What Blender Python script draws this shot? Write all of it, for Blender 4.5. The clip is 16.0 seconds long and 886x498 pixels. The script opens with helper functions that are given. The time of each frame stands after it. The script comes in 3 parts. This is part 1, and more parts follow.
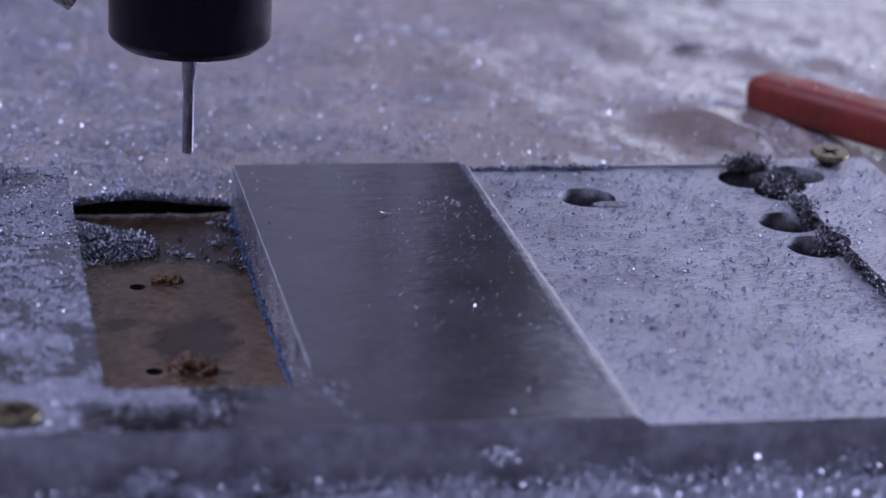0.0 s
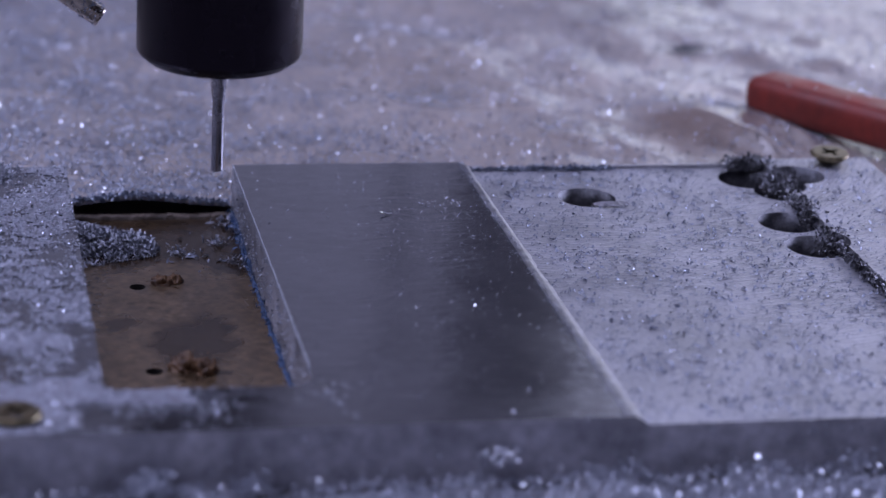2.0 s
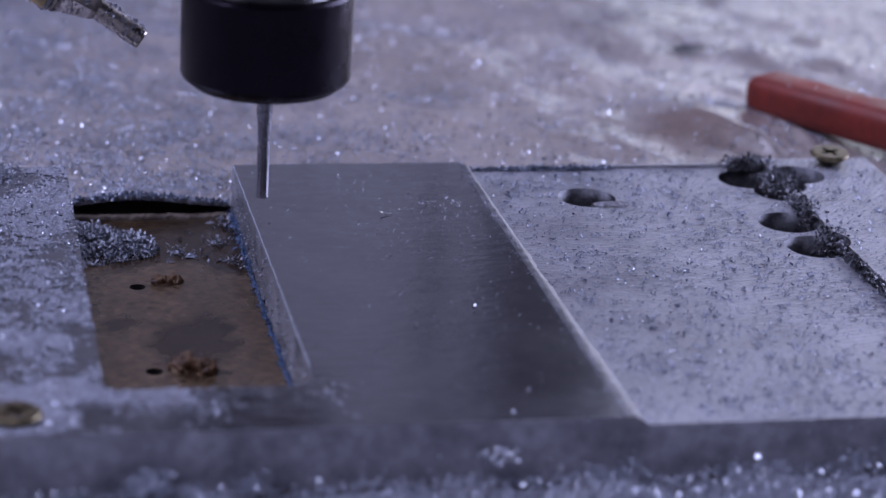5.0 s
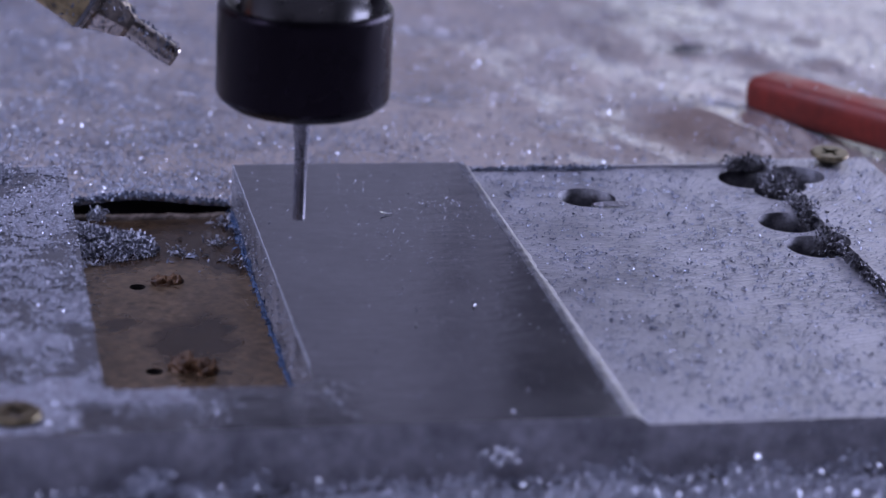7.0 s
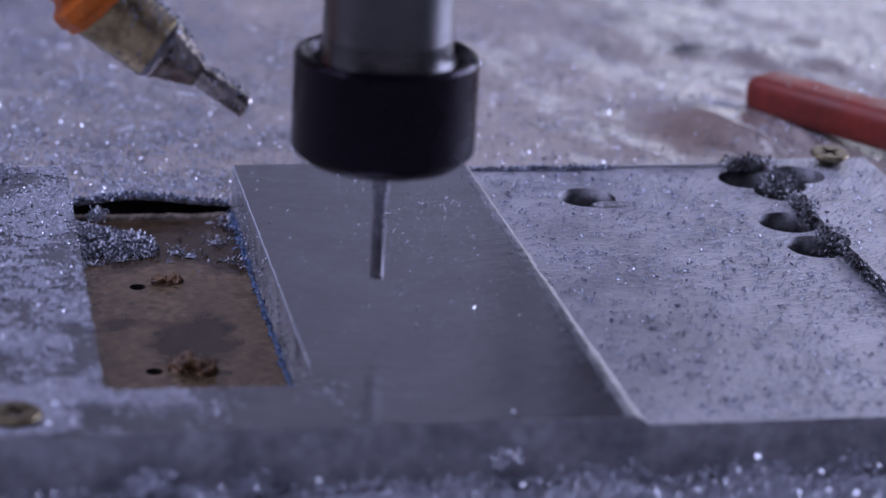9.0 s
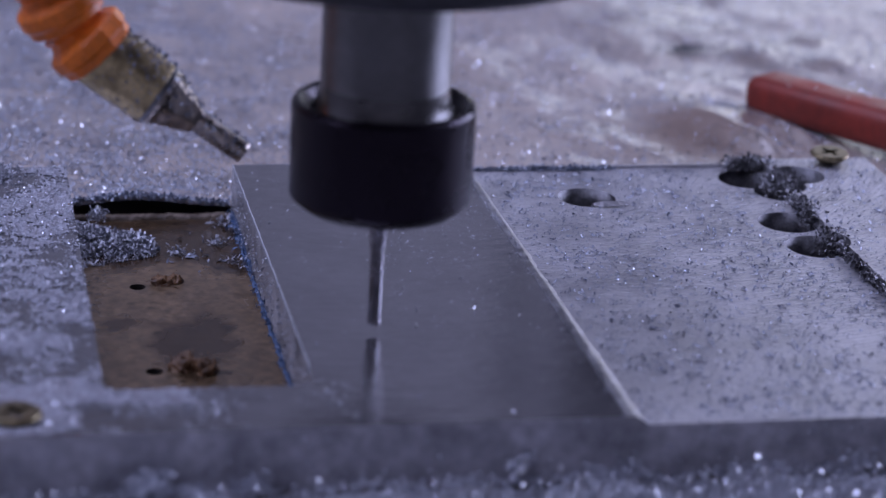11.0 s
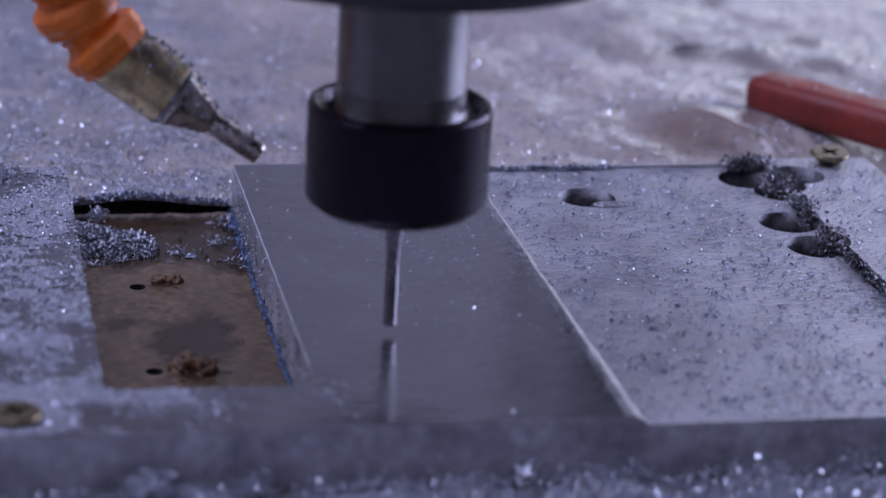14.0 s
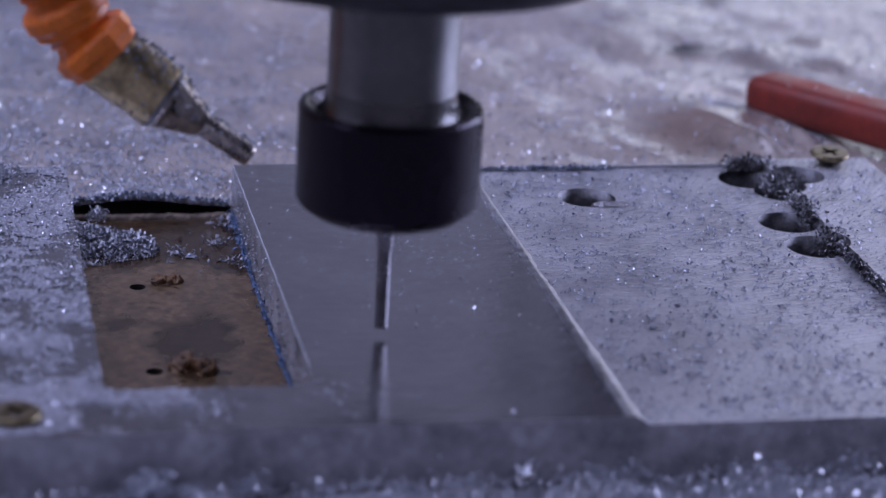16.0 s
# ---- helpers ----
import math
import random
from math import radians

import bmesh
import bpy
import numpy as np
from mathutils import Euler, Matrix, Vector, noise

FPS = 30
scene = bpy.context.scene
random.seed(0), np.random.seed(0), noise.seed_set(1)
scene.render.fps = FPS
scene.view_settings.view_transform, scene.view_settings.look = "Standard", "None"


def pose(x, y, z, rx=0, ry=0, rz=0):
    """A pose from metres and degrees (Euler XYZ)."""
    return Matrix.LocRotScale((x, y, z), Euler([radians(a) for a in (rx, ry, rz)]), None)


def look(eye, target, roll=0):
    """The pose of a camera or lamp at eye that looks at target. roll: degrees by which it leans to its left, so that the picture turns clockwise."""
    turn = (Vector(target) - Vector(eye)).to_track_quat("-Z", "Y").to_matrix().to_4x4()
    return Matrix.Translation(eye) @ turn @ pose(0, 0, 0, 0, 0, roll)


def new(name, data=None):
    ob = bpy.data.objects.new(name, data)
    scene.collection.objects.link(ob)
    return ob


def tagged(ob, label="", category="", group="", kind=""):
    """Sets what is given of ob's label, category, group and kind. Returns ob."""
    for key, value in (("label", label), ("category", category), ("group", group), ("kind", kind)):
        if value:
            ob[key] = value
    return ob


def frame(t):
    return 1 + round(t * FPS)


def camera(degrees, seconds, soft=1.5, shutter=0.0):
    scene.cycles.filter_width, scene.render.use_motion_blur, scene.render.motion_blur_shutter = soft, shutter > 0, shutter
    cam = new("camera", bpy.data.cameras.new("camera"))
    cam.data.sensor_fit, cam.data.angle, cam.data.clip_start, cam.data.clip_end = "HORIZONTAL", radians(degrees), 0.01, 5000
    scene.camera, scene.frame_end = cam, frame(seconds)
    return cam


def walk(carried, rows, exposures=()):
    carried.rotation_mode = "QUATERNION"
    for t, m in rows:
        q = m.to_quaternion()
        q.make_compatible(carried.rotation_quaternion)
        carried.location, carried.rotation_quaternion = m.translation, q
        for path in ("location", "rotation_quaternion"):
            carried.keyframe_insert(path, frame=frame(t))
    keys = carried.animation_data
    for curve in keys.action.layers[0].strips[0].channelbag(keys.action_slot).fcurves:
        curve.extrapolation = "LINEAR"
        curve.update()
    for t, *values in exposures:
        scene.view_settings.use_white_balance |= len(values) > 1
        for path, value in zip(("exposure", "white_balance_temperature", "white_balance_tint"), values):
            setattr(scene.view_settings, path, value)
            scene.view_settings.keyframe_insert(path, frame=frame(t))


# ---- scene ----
MM = 0.001
EYE, AIM = (-0.06477, -0.51034, 0.16922), (0.01787, -0.14372, 0.03226)
cam = camera(21.18, 16.0, soft=1.4)
cam.data.dof.use_dof = True
cam.data.dof.focus_distance = 0.505
cam.data.dof.aperture_fstop = 13.5
walk(cam, [(0, look(EYE, AIM, 3.337)), (16, look(EYE, AIM, 3.337))], [(0, 0.0), (16, 0.0)])

# ---- light ----
world = bpy.data.worlds.new("workshop_sky")
scene.world = world
world.use_nodes = True
sky = world.node_tree.nodes.new("ShaderNodeTexSky")
sky.sky_type, sky.sun_disc, sky.sun_elevation, sky.sun_rotation = "NISHITA", False, radians(35), radians(40)
world.node_tree.links.new(sky.outputs[0], world.node_tree.nodes["Background"].inputs[0])
world.node_tree.nodes["Background"].inputs[1].default_value = 0.1


def area_lamp(name, eye, target, sx, sy, watts, colour):
    data = bpy.data.lights.new(name, "AREA")
    data.shape, data.size, data.size_y, data.energy, data.color = "RECTANGLE", sx, sy, watts, colour
    ob = new(name, data)
    ob.matrix_world = look(eye, target)
    return ob


# daylight in the window openings of the east and north walls
area_lamp("window_light", (2.95, 1.0, 0.95), (0.0, 1.0, 0.75), 2.6, 1.3, 85, (0.60, 0.625, 1.0))
area_lamp("back_window_light", (1.5, 2.34, 0.62), (1.5, 0.0, 0.5), 1.4, 1.05, 3.3, (0.62, 0.605, 1.0))
# fill added overhead to brighten the upper faces; no fixture hangs there
area_lamp("overhead_fill_light", (-1.1, 0.1, 1.66), (-1.1, 0.1, 0.0), 2.4, 1.8, 53, (0.60, 0.625, 1.0))

# ---- materials ----


def material(name, base, rough=0.5, metal=0.0, spots=None, scale=200.0, bump=0.0, bump_scale=600.0, vary=0.15, coat=0.0, rough_vary=0.1, island=0.0, marks=0.0, stretch=None, specks=0.0, fineness=5):
    """A surface with two scales of colour variation, uneven gloss and fine relief."""
    m = bpy.data.materials.new(name)
    m.use_nodes = True
    n, l = m.node_tree.nodes, m.node_tree.links
    b = n["Principled BSDF"]
    co = n.new("ShaderNodeTexCoord")
    fine, broad = n.new("ShaderNodeTexNoise"), n.new("ShaderNodeTexNoise")
    fine.inputs["Scale"].default_value, broad.inputs["Scale"].default_value = scale * fineness, scale
    fine.inputs["Detail"].default_value, broad.inputs["Detail"].default_value = 6, 5
    l.new(co.outputs["Object"], fine.inputs["Vector"])
    l.new(co.outputs["Object"], broad.inputs["Vector"])
    ramp = n.new("ShaderNodeValToRGB")
    ramp.color_ramp.elements[0].position, ramp.color_ramp.elements[1].position = 0.35, 0.65
    other = spots or tuple(c * (1 - 2 * vary) for c in base)
    ramp.color_ramp.elements[0].color, ramp.color_ramp.elements[1].color = (*other, 1), (*base, 1)
    l.new(broad.outputs["Fac"], ramp.inputs["Fac"])
    mix = n.new("ShaderNodeMix")
    mix.data_type, mix.blend_type = "RGBA", "MULTIPLY"
    mix.inputs[0].default_value = 1.0
    shade = n.new("ShaderNodeMapRange")
    shade.inputs["From Min"].default_value, shade.inputs["From Max"].default_value = 0.3, 0.7
    shade.inputs["To Min"].default_value, shade.inputs["To Max"].default_value = 1 - vary, 1 + vary
    if island:
        geo = n.new("ShaderNodeNewGeometry")
        shade.inputs["From Min"].default_value, shade.inputs["From Max"].default_value = 0, 1
        shade.inputs["To Min"].default_value, shade.inputs["To Max"].default_value = 1 - island, 1
        l.new(geo.outputs["Random Per Island"], shade.inputs["Value"])
    else:
        l.new(fine.outputs["Fac"], shade.inputs["Value"])
    l.new(ramp.outputs["Color"], mix.inputs[6])
    l.new(shade.outputs["Result"], mix.inputs[7])
    last = mix.outputs[2]
    if specks:
        # dark pits and crumbs
        vor, lim, dark = n.new("ShaderNodeTexVoronoi"), n.new("ShaderNodeMapRange"), n.new("ShaderNodeMix")
        vor.inputs["Scale"].default_value = specks
        l.new(co.outputs["Object"], vor.inputs["Vector"])
        lim.inputs["From Min"].default_value, lim.inputs["From Max"].default_value = 0.09, 0.2
        lim.inputs["To Min"].default_value, lim.inputs["To Max"].default_value = 0.45, 1.0
        l.new(vor.outputs["Distance"], lim.inputs["Value"])
        dark.data_type, dark.blend_type = "RGBA", "MULTIPLY"
        dark.inputs[0].default_value = 1.0
        l.new(last, dark.inputs[6])
        l.new(lim.outputs["Result"], dark.inputs[7])
        last = dark.outputs[2]
    l.new(last, b.inputs["Base Color"])
    gloss = n.new("ShaderNodeMapRange")
    gloss.inputs["From Min"].default_value, gloss.inputs["From Max"].default_value = 0.3, 0.7
    gloss.inputs["To Min"].default_value, gloss.inputs["To Max"].default_value = max(0.02, rough - rough_vary), rough + rough_vary
    l.new(broad.outputs["Fac"], gloss.inputs["Value"])
    l.new(gloss.outputs["Result"], b.inputs["Roughness"])
    b.inputs["Metallic"].default_value = metal
    b.inputs["Coat Weight"].default_value = coat
    b.inputs["Coat Roughness"].default_value = 0.19
    if bump:
        rel = n.new("ShaderNodeTexNoise")
        rel.inputs["Scale"].default_value, rel.inputs["Detail"].default_value = bump_scale, 4
        if stretch:
            mp = n.new("ShaderNodeMapping")
            mp.inputs["Scale"].default_value = stretch
            l.new(co.outputs["Object"], mp.inputs["Vector"])
            l.new(mp.outputs["Vector"], rel.inputs["Vector"])
        else:
            l.new(co.outputs["Object"], rel.inputs["Vector"])
        bp = n.new("ShaderNodeBump")
        bp.inputs["Strength"].default_value, bp.inputs["Distance"].default_value = 1.0, bump * MM
        l.new(rel.outputs["Fac"], bp.inputs["Height"])
        l.new(bp.outputs["Normal"], b.inputs["Normal"])
        if marks:
            # arcs left by the cutter, 1.3 mm apart
            wave = n.new("ShaderNodeTexWave")
            wave.wave_type, wave.rings_direction = "RINGS", "Z"
            shift = n.new("ShaderNodeMapping")
            shift.inputs["Location"].default_value = (-0.078, -0.03, 0)
            l.new(co.outputs["Object"], shift.inputs["Vector"])
            l.new(shift.outputs["Vector"], wave.inputs["Vector"])
            wave.inputs["Scale"].default_value, wave.inputs["Distortion"].default_value = 205, 2.0
            wave.inputs["Detail"].default_value, wave.inputs["Detail Scale"].default_value = 2, 0.4
            b2 = n.new("ShaderNodeBump")
            b2.inputs["Strength"].default_value, b2.inputs["Distance"].default_value = 1.0, marks * MM
            l.new(wave.outputs["Fac"], b2.inputs["Height"])
            l.new(bp.outputs["Normal"], b2.inputs["Normal"])
            l.new(b2.outputs["Normal"], b.inputs["Normal"])
    return m


MILL = material("milled_aluminium", (0.61, 0.605, 0.64), 0.51, 0.92, scale=60, bump=0.04, bump_scale=1300, vary=0.10, rough_vary=0.04, marks=0.085, fineness=16)
STRIP = material("wet_smooth_aluminium", (0.42, 0.42, 0.445), 0.21, 1.0, scale=60, bump=0.17, bump_scale=270, vary=0.06, rough_vary=0.025, stretch=(0.55, 1.5, 1))
SIDE = material("sawn_aluminium", (0.56, 0.55, 0.58), 0.46, 0.55, scale=70, bump=0.07, bump_scale=500, vary=0.24, rough_vary=0.1)
SLUDGE = material("wet_chip_sludge", (0.42, 0.425, 0.48), 0.6, 0.85, spots=(0.26, 0.25, 0.275), scale=420, bump=0.35, bump_scale=1100, vary=0.25)
CURL = material("curled_chip", (0.46, 0.475, 0.54), 0.56, 1.0, scale=300, vary=0.1, island=0.3)
DULL = material("oily_chip", (0.30, 0.30, 0.33), 0.42, 1.0, scale=300, vary=0.1, island=0.5)
FROST = material("frosted_chip", (0.49, 0.51, 0.58), 0.58, 0.72, scale=300, vary=0.08, island=0.15)
GREY = material("grey_chip", (0.42, 0.45, 0.545), 0.5, 1.0, scale=300, vary=0.1, island=0.35)
GLINT = material("bright_chip", (0.80, 0.82, 0.88), 0.24, 1.0, scale=300, vary=0.1)
CHIP = material("aluminium_chip", (0.44, 0.48, 0.58), 0.5, 1.0, scale=300, vary=0.1, island=0.4)
BOARD = material("wet_brown_board", (0.122, 0.083, 0.048), 0.28, 0.0, spots=(0.042, 0.026, 0.014), scale=60, bump=0.05, bump_scale=300, vary=0.45, specks=170, fineness=9)
# the plate's aluminium, darkened to paint in the shade inside the bored holes
BOREWALL = material("shaded_bored_wall", (0.20, 0.20, 0.215), 0.45, 1.0, spots=(0.08, 0.08, 0.09), scale=300, bump=0.05, bump_scale=700, vary=0.3)
# near-black colour standing for the shade deep in small holes
BORE = material("hole_shade", (0.02, 0.015, 0.012), 0.7)
for k, at in enumerate((0.40, 0.60)):
    BOARD.node_tree.nodes["Color Ramp"].color_ramp.elements[k].position = at


def board_stains_and_shade(m):
    """A round oil stain between the drilled holes, and a wet band with painted shade along the back."""
    n, l = m.node_tree.nodes, m.node_tree.links
    grain = [k for k in n if k.type == "TEX_NOISE" and k.inputs["Scale"].default_value == 60.0][0]
    co = [k for k in n if k.type == "TEX_COORD"][0]

    def calc(op, a, b):
        k = n.new("ShaderNodeMath")
        k.operation = op
        for i, v in enumerate((a, b)):
            if isinstance(v, (int, float)):
                k.inputs[i].default_value = v
            else:
                l.new(v, k.inputs[i])
        return k.outputs[0]
    mp = n.new("ShaderNodeMapping")
    mp.inputs["Location"].default_value = (0.0170, 0.0436, 0)
    mp.inputs["Scale"].default_value = (1.0, 0.62, 0)
    l.new(co.outputs["Object"], mp.inputs["Vector"])
    far = n.new("ShaderNodeVectorMath")
    far.operation = "LENGTH"
    l.new(mp.outputs["Vector"], far.inputs[0])
    xyz = n.new("ShaderNodeSeparateXYZ")
    l.new(co.outputs["Object"], xyz.inputs[0])
    ring = calc("SUBTRACT", far.outputs["Value"], 0.0085)
    # back band: wet board and the shade there, darkened together
    band = calc("SUBTRACT", -0.030, xyz.outputs["Y"])
    near = calc("MULTIPLY", calc("MINIMUM", ring, band), 22.0)
    rough_edge = calc("MULTIPLY", calc("SUBTRACT", grain.outputs["Fac"], 0.52), 1.5)
    ramp = n["Color Ramp"]
    l.new(calc("ADD", calc("ADD", near, rough_edge), 0.5), ramp.inputs["Fac"])


board_stains_and_shade(BOARD)
LIP = material("torn_grey_board", (0.14, 0.108, 0.082), 0.6, spots=(0.05, 0.036, 0.025), scale=260, bump=0.15, bump_scale=700, vary=0.2)
SPLINTER = material("torn_board_fibre", (0.17, 0.085, 0.032), 0.55, spots=(0.06, 0.03, 0.014), scale=420, bump=0.15, bump_scale=900, vary=0.3)
TAPE = material("blue_masking_tape", (0.10, 0.17, 0.32), 0.6, vary=0.3, scale=800)
RIDGE = material("rolled_burr", (0.40, 0.40, 0.43), 0.46, 1.0, spots=(0.24, 0.24, 0.26), scale=420, bump=0.16, bump_scale=700, vary=0.14, stretch=(1, 0.25, 1))
SHEET = material("plastic_sheet", (0.49, 0.415, 0.365), 0.31, 0.0, spots=(0.39, 0.33, 0.295), scale=16, bump=0.2, bump_scale=130, vary=0.12, coat=0.8)


def brown_shade_patch(m, x, y, wide, deep):
    """A ragged brown patch with shade painted into it, centred at x, y with the given half sizes, in metres."""
    n, l = m.node_tree.nodes, m.node_tree.links
    co = [k for k in n if k.type == "TEX_COORD"][0]
    place, far, ragged = n.new("ShaderNodeMapping"), n.new("ShaderNodeVectorMath"), n.new("ShaderNodeTexNoise")
    place.inputs["Location"].default_value = (-x / wide, -y / deep, 0)
    place.inputs["Scale"].default_value = (1 / wide, 1 / deep, 0)
    l.new(co.outputs["Object"], place.inputs["Vector"])
    far.operation = "LENGTH"
    l.new(place.outputs["Vector"], far.inputs[0])
    ragged.inputs["Scale"].default_value, ragged.inputs["Detail"].default_value = 90, 4
    l.new(co.outputs["Object"], ragged.inputs["Vector"])
    add, edge, darken = n.new("ShaderNodeMath"), n.new("ShaderNodeMapRange"), n.new("ShaderNodeMix")
    add.operation = "ADD"
    l.new(far.outputs["Value"], add.inputs[0])
    l.new(ragged.outputs["Fac"], add.inputs[1])
    edge.inputs["From Min"].default_value, edge.inputs["From Max"].default_value = 0.8, 1.8
    edge.inputs["To Min"].default_value, edge.inputs["To Max"].default_value = 1.0, 0.0
    l.new(add.outputs[0], edge.inputs["Value"])
    darken.data_type, darken.blend_type = "RGBA", "MULTIPLY"
    darken.inputs[7].default_value = (0.60, 0.53, 0.50, 1)
    base = n["Principled BSDF"].inputs["Base Color"]
    l.new(edge.outputs["Result"], darken.inputs[0])
    l.new(base.links[0].from_socket, darken.inputs[6])
    l.new(darken.outputs[2], base)


# brown hollow beside the red tool, its shade put into the colour
brown_shade_patch(SHEET, 0.124, 0.046, 0.022, 0.030)
TABLE = material("dirty_table", (0.20, 0.195, 0.20), 0.5, 0.0, scale=30, bump=0.2, bump_scale=200)
BLACK = material("black_oxide_steel", (0.005, 0.004, 0.006), 0.30, 0.0, scale=100, bump=0.01, bump_scale=800)
BLACK.node_tree.nodes["Principled BSDF"].inputs["Specular IOR Level"].default_value = 0.24
BLACK.node_tree.nodes["Principled BSDF"].inputs["Specular Tint"].default_value = (0.9, 0.72, 1.0, 1)
STEEL = material("ground_steel", (0.29, 0.285, 0.29), 0.54, 1.0, scale=80, vary=0.08, rough_vary=0.04, bump=0.02, bump_scale=300, stretch=(1, 1, 0.01))
# turned round its axis: the gloss spreads up and down, not round
_turned = STEEL.node_tree.nodes.new("ShaderNodeTangent")
_turned.direction_type, _turned.axis = "RADIAL", "Z"
STEEL.node_tree.links.new(_turned.outputs[0], STEEL.node_tree.nodes["Principled BSDF"].inputs["Tangent"])
STEEL.node_tree.nodes["Principled BSDF"].inputs["Anisotropic"].default_value = 0.92
STEEL.node_tree.nodes["Principled BSDF"].inputs["Anisotropic Rotation"].default_value = 0.25
COLLAR = material("dark_polished_steel", (0.13, 0.126, 0.13), 0.28, 1.0, scale=90, vary=0.1, rough_vary=0.05)
HOUSING = material("dark_housing", (0.05, 0.05, 0.06), 0.4, 0.6, scale=60)
PAINT = material("grey_blocker_paint", (0.20, 0.20, 0.225), 0.5, 0.0, scale=60)
CARBIDE = material("carbide", (0.36, 0.35, 0.38), 0.24, 1.0, scale=200)
ORANGE = material("orange_plastic", (0.90, 0.21, 0.018), 0.38, 0.0, scale=150, bump=0.04, bump_scale=500, vary=0.12)
BRASS = material("dirty_brass", (0.64, 0.51, 0.29), 0.38, 0.9, spots=(0.30, 0.235, 0.13), scale=260, bump=0.08, bump_scale=900, vary=0.2)
NICKEL = material("worn_nickel", (0.68, 0.60, 0.54), 0.30, 1.0, spots=(0.30, 0.26, 0.23), scale=260, bump=0.05, bump_scale=900, vary=0.2)
RED = material("red_plastic", (0.25, 0.028, 0.016), 0.48, 0.0, scale=90, bump=0.06, bump_scale=600, vary=0.15)
SCREW = material("zinc_yellow_steel", (0.30, 0.25, 0.15), 0.36, 1.0, scale=300, vary=0.2)
WALL = material("workshop_wall", (0.5, 0.49, 0.5), 0.8, scale=3, bump=1.0, bump_scale=60)
FLOOR = material("workshop_floor", (0.18, 0.18, 0.18), 0.7, scale=3)

# ---- building helpers ----


def mesh_of(name, bm, mats, smooth=False):
    bmesh.ops.scale(bm, vec=(MM, MM, MM), verts=bm.verts)
    me = bpy.data.meshes.new(name)
    bm.to_mesh(me)
    bm.free()
    for m in mats if isinstance(mats, (list, tuple)) else [mats]:
        me.materials.append(m)
    if smooth:
        me.polygons.foreach_set("use_smooth", [True] * len(me.polygons))
    return me


def part(name, bm, mats, parent=None, label="", smooth=False):
    ob = new(name, mesh_of(name, bm, mats, smooth))
    ob.parent = parent
    return tagged(ob, label)


def thing(name, x=0, y=0, z=0):
    ob = new(name)
    ob.empty_display_size = 0.01
    ob.location = (x * MM, y * MM, z * MM)
    return ob


def box(x0, x1, y0, y1, z0, z1, bevel=0.0, bm=None):
    bm = bm or bmesh.new()
    vs = bmesh.ops.create_cube(bm, size=1.0)["verts"]
    for v in vs:
        v.co = Vector(((x0 + x1) / 2 + v.co.x * (x1 - x0), (y0 + y1) / 2 + v.co.y * (y1 - y0), (z0 + z1) / 2 + v.co.z * (z1 - z0)))
    if bevel:
        bmesh.ops.bevel(bm, geom=list({e for v in vs for e in v.link_edges}), offset=bevel, segments=2, affect="EDGES", profile=0.6)
    return bm


def lathe(profile, n=64, bm=None, m=None):
    """A turned body about z from (radius, height) pairs."""
    bm = bm or bmesh.new()
    rings = []
    for r, z in profile:
        ring = []
        for i in range(n):
            a = 2 * math.pi * i / n
            co = Vector((r * math.cos(a), r * math.sin(a), z))
            ring.append(bm.verts.new(m @ co if m else co))
        rings.append(ring)
    for a, b in zip(rings, rings[1:]):
        for i in range(n):
            f = bm.faces.new((a[i], a[(i + 1) % n], b[(i + 1) % n], b[i]))
            f.smooth = n > 12
    bm.faces.new(rings[0][::-1])
    bm.faces.new(rings[-1])
    # crisp edges where the profile turns by more than 20 degrees
    turn = [Vector((q[0] - p[0], q[1] - p[1])) for p, q in zip(profile, profile[1:])]
    for k, ring in enumerate(rings):
        if k in (0, len(rings) - 1) or abs(turn[k - 1].angle(turn[k], 0.0)) > radians(20):
            for i in range(n):
                bm.edges.get((ring[i], ring[(i + 1) % n])).smooth = False
    return bm


def along(a, b):
    """The matrix that takes z from the point a to the point b."""
    d = Vector(b) - Vector(a)
    return Matrix.Translation(a) @ d.to_track_quat("Z", "Y").to_matrix().to_4x4()


def cut(bm, cutters):
    """The solid bm less each of the cutters."""
    me = bpy.data.meshes.new("solid")
    bm.to_mesh(me)
    bm.free()
    ob = new("solid", me)
    tools = []
    for c in cutters:
        mc = bpy.data.meshes.new("cutter")
        bmesh.ops.recalc_face_normals(c, faces=c.faces)
        c.to_mesh(mc)
        c.free()
        oc = new("cutter", mc)
        tools.append(oc)
        mod = ob.modifiers.new("cut", "BOOLEAN")
        mod.operation, mod.object, mod.solver = "DIFFERENCE", oc, "EXACT"
    done = bpy.data.meshes.new_from_object(ob.evaluated_get(bpy.context.evaluated_depsgraph_get()))
    out = bmesh.new()
    out.from_mesh(done)
    for o in (ob, *tools):
        bpy.data.objects.remove(o)
    return out


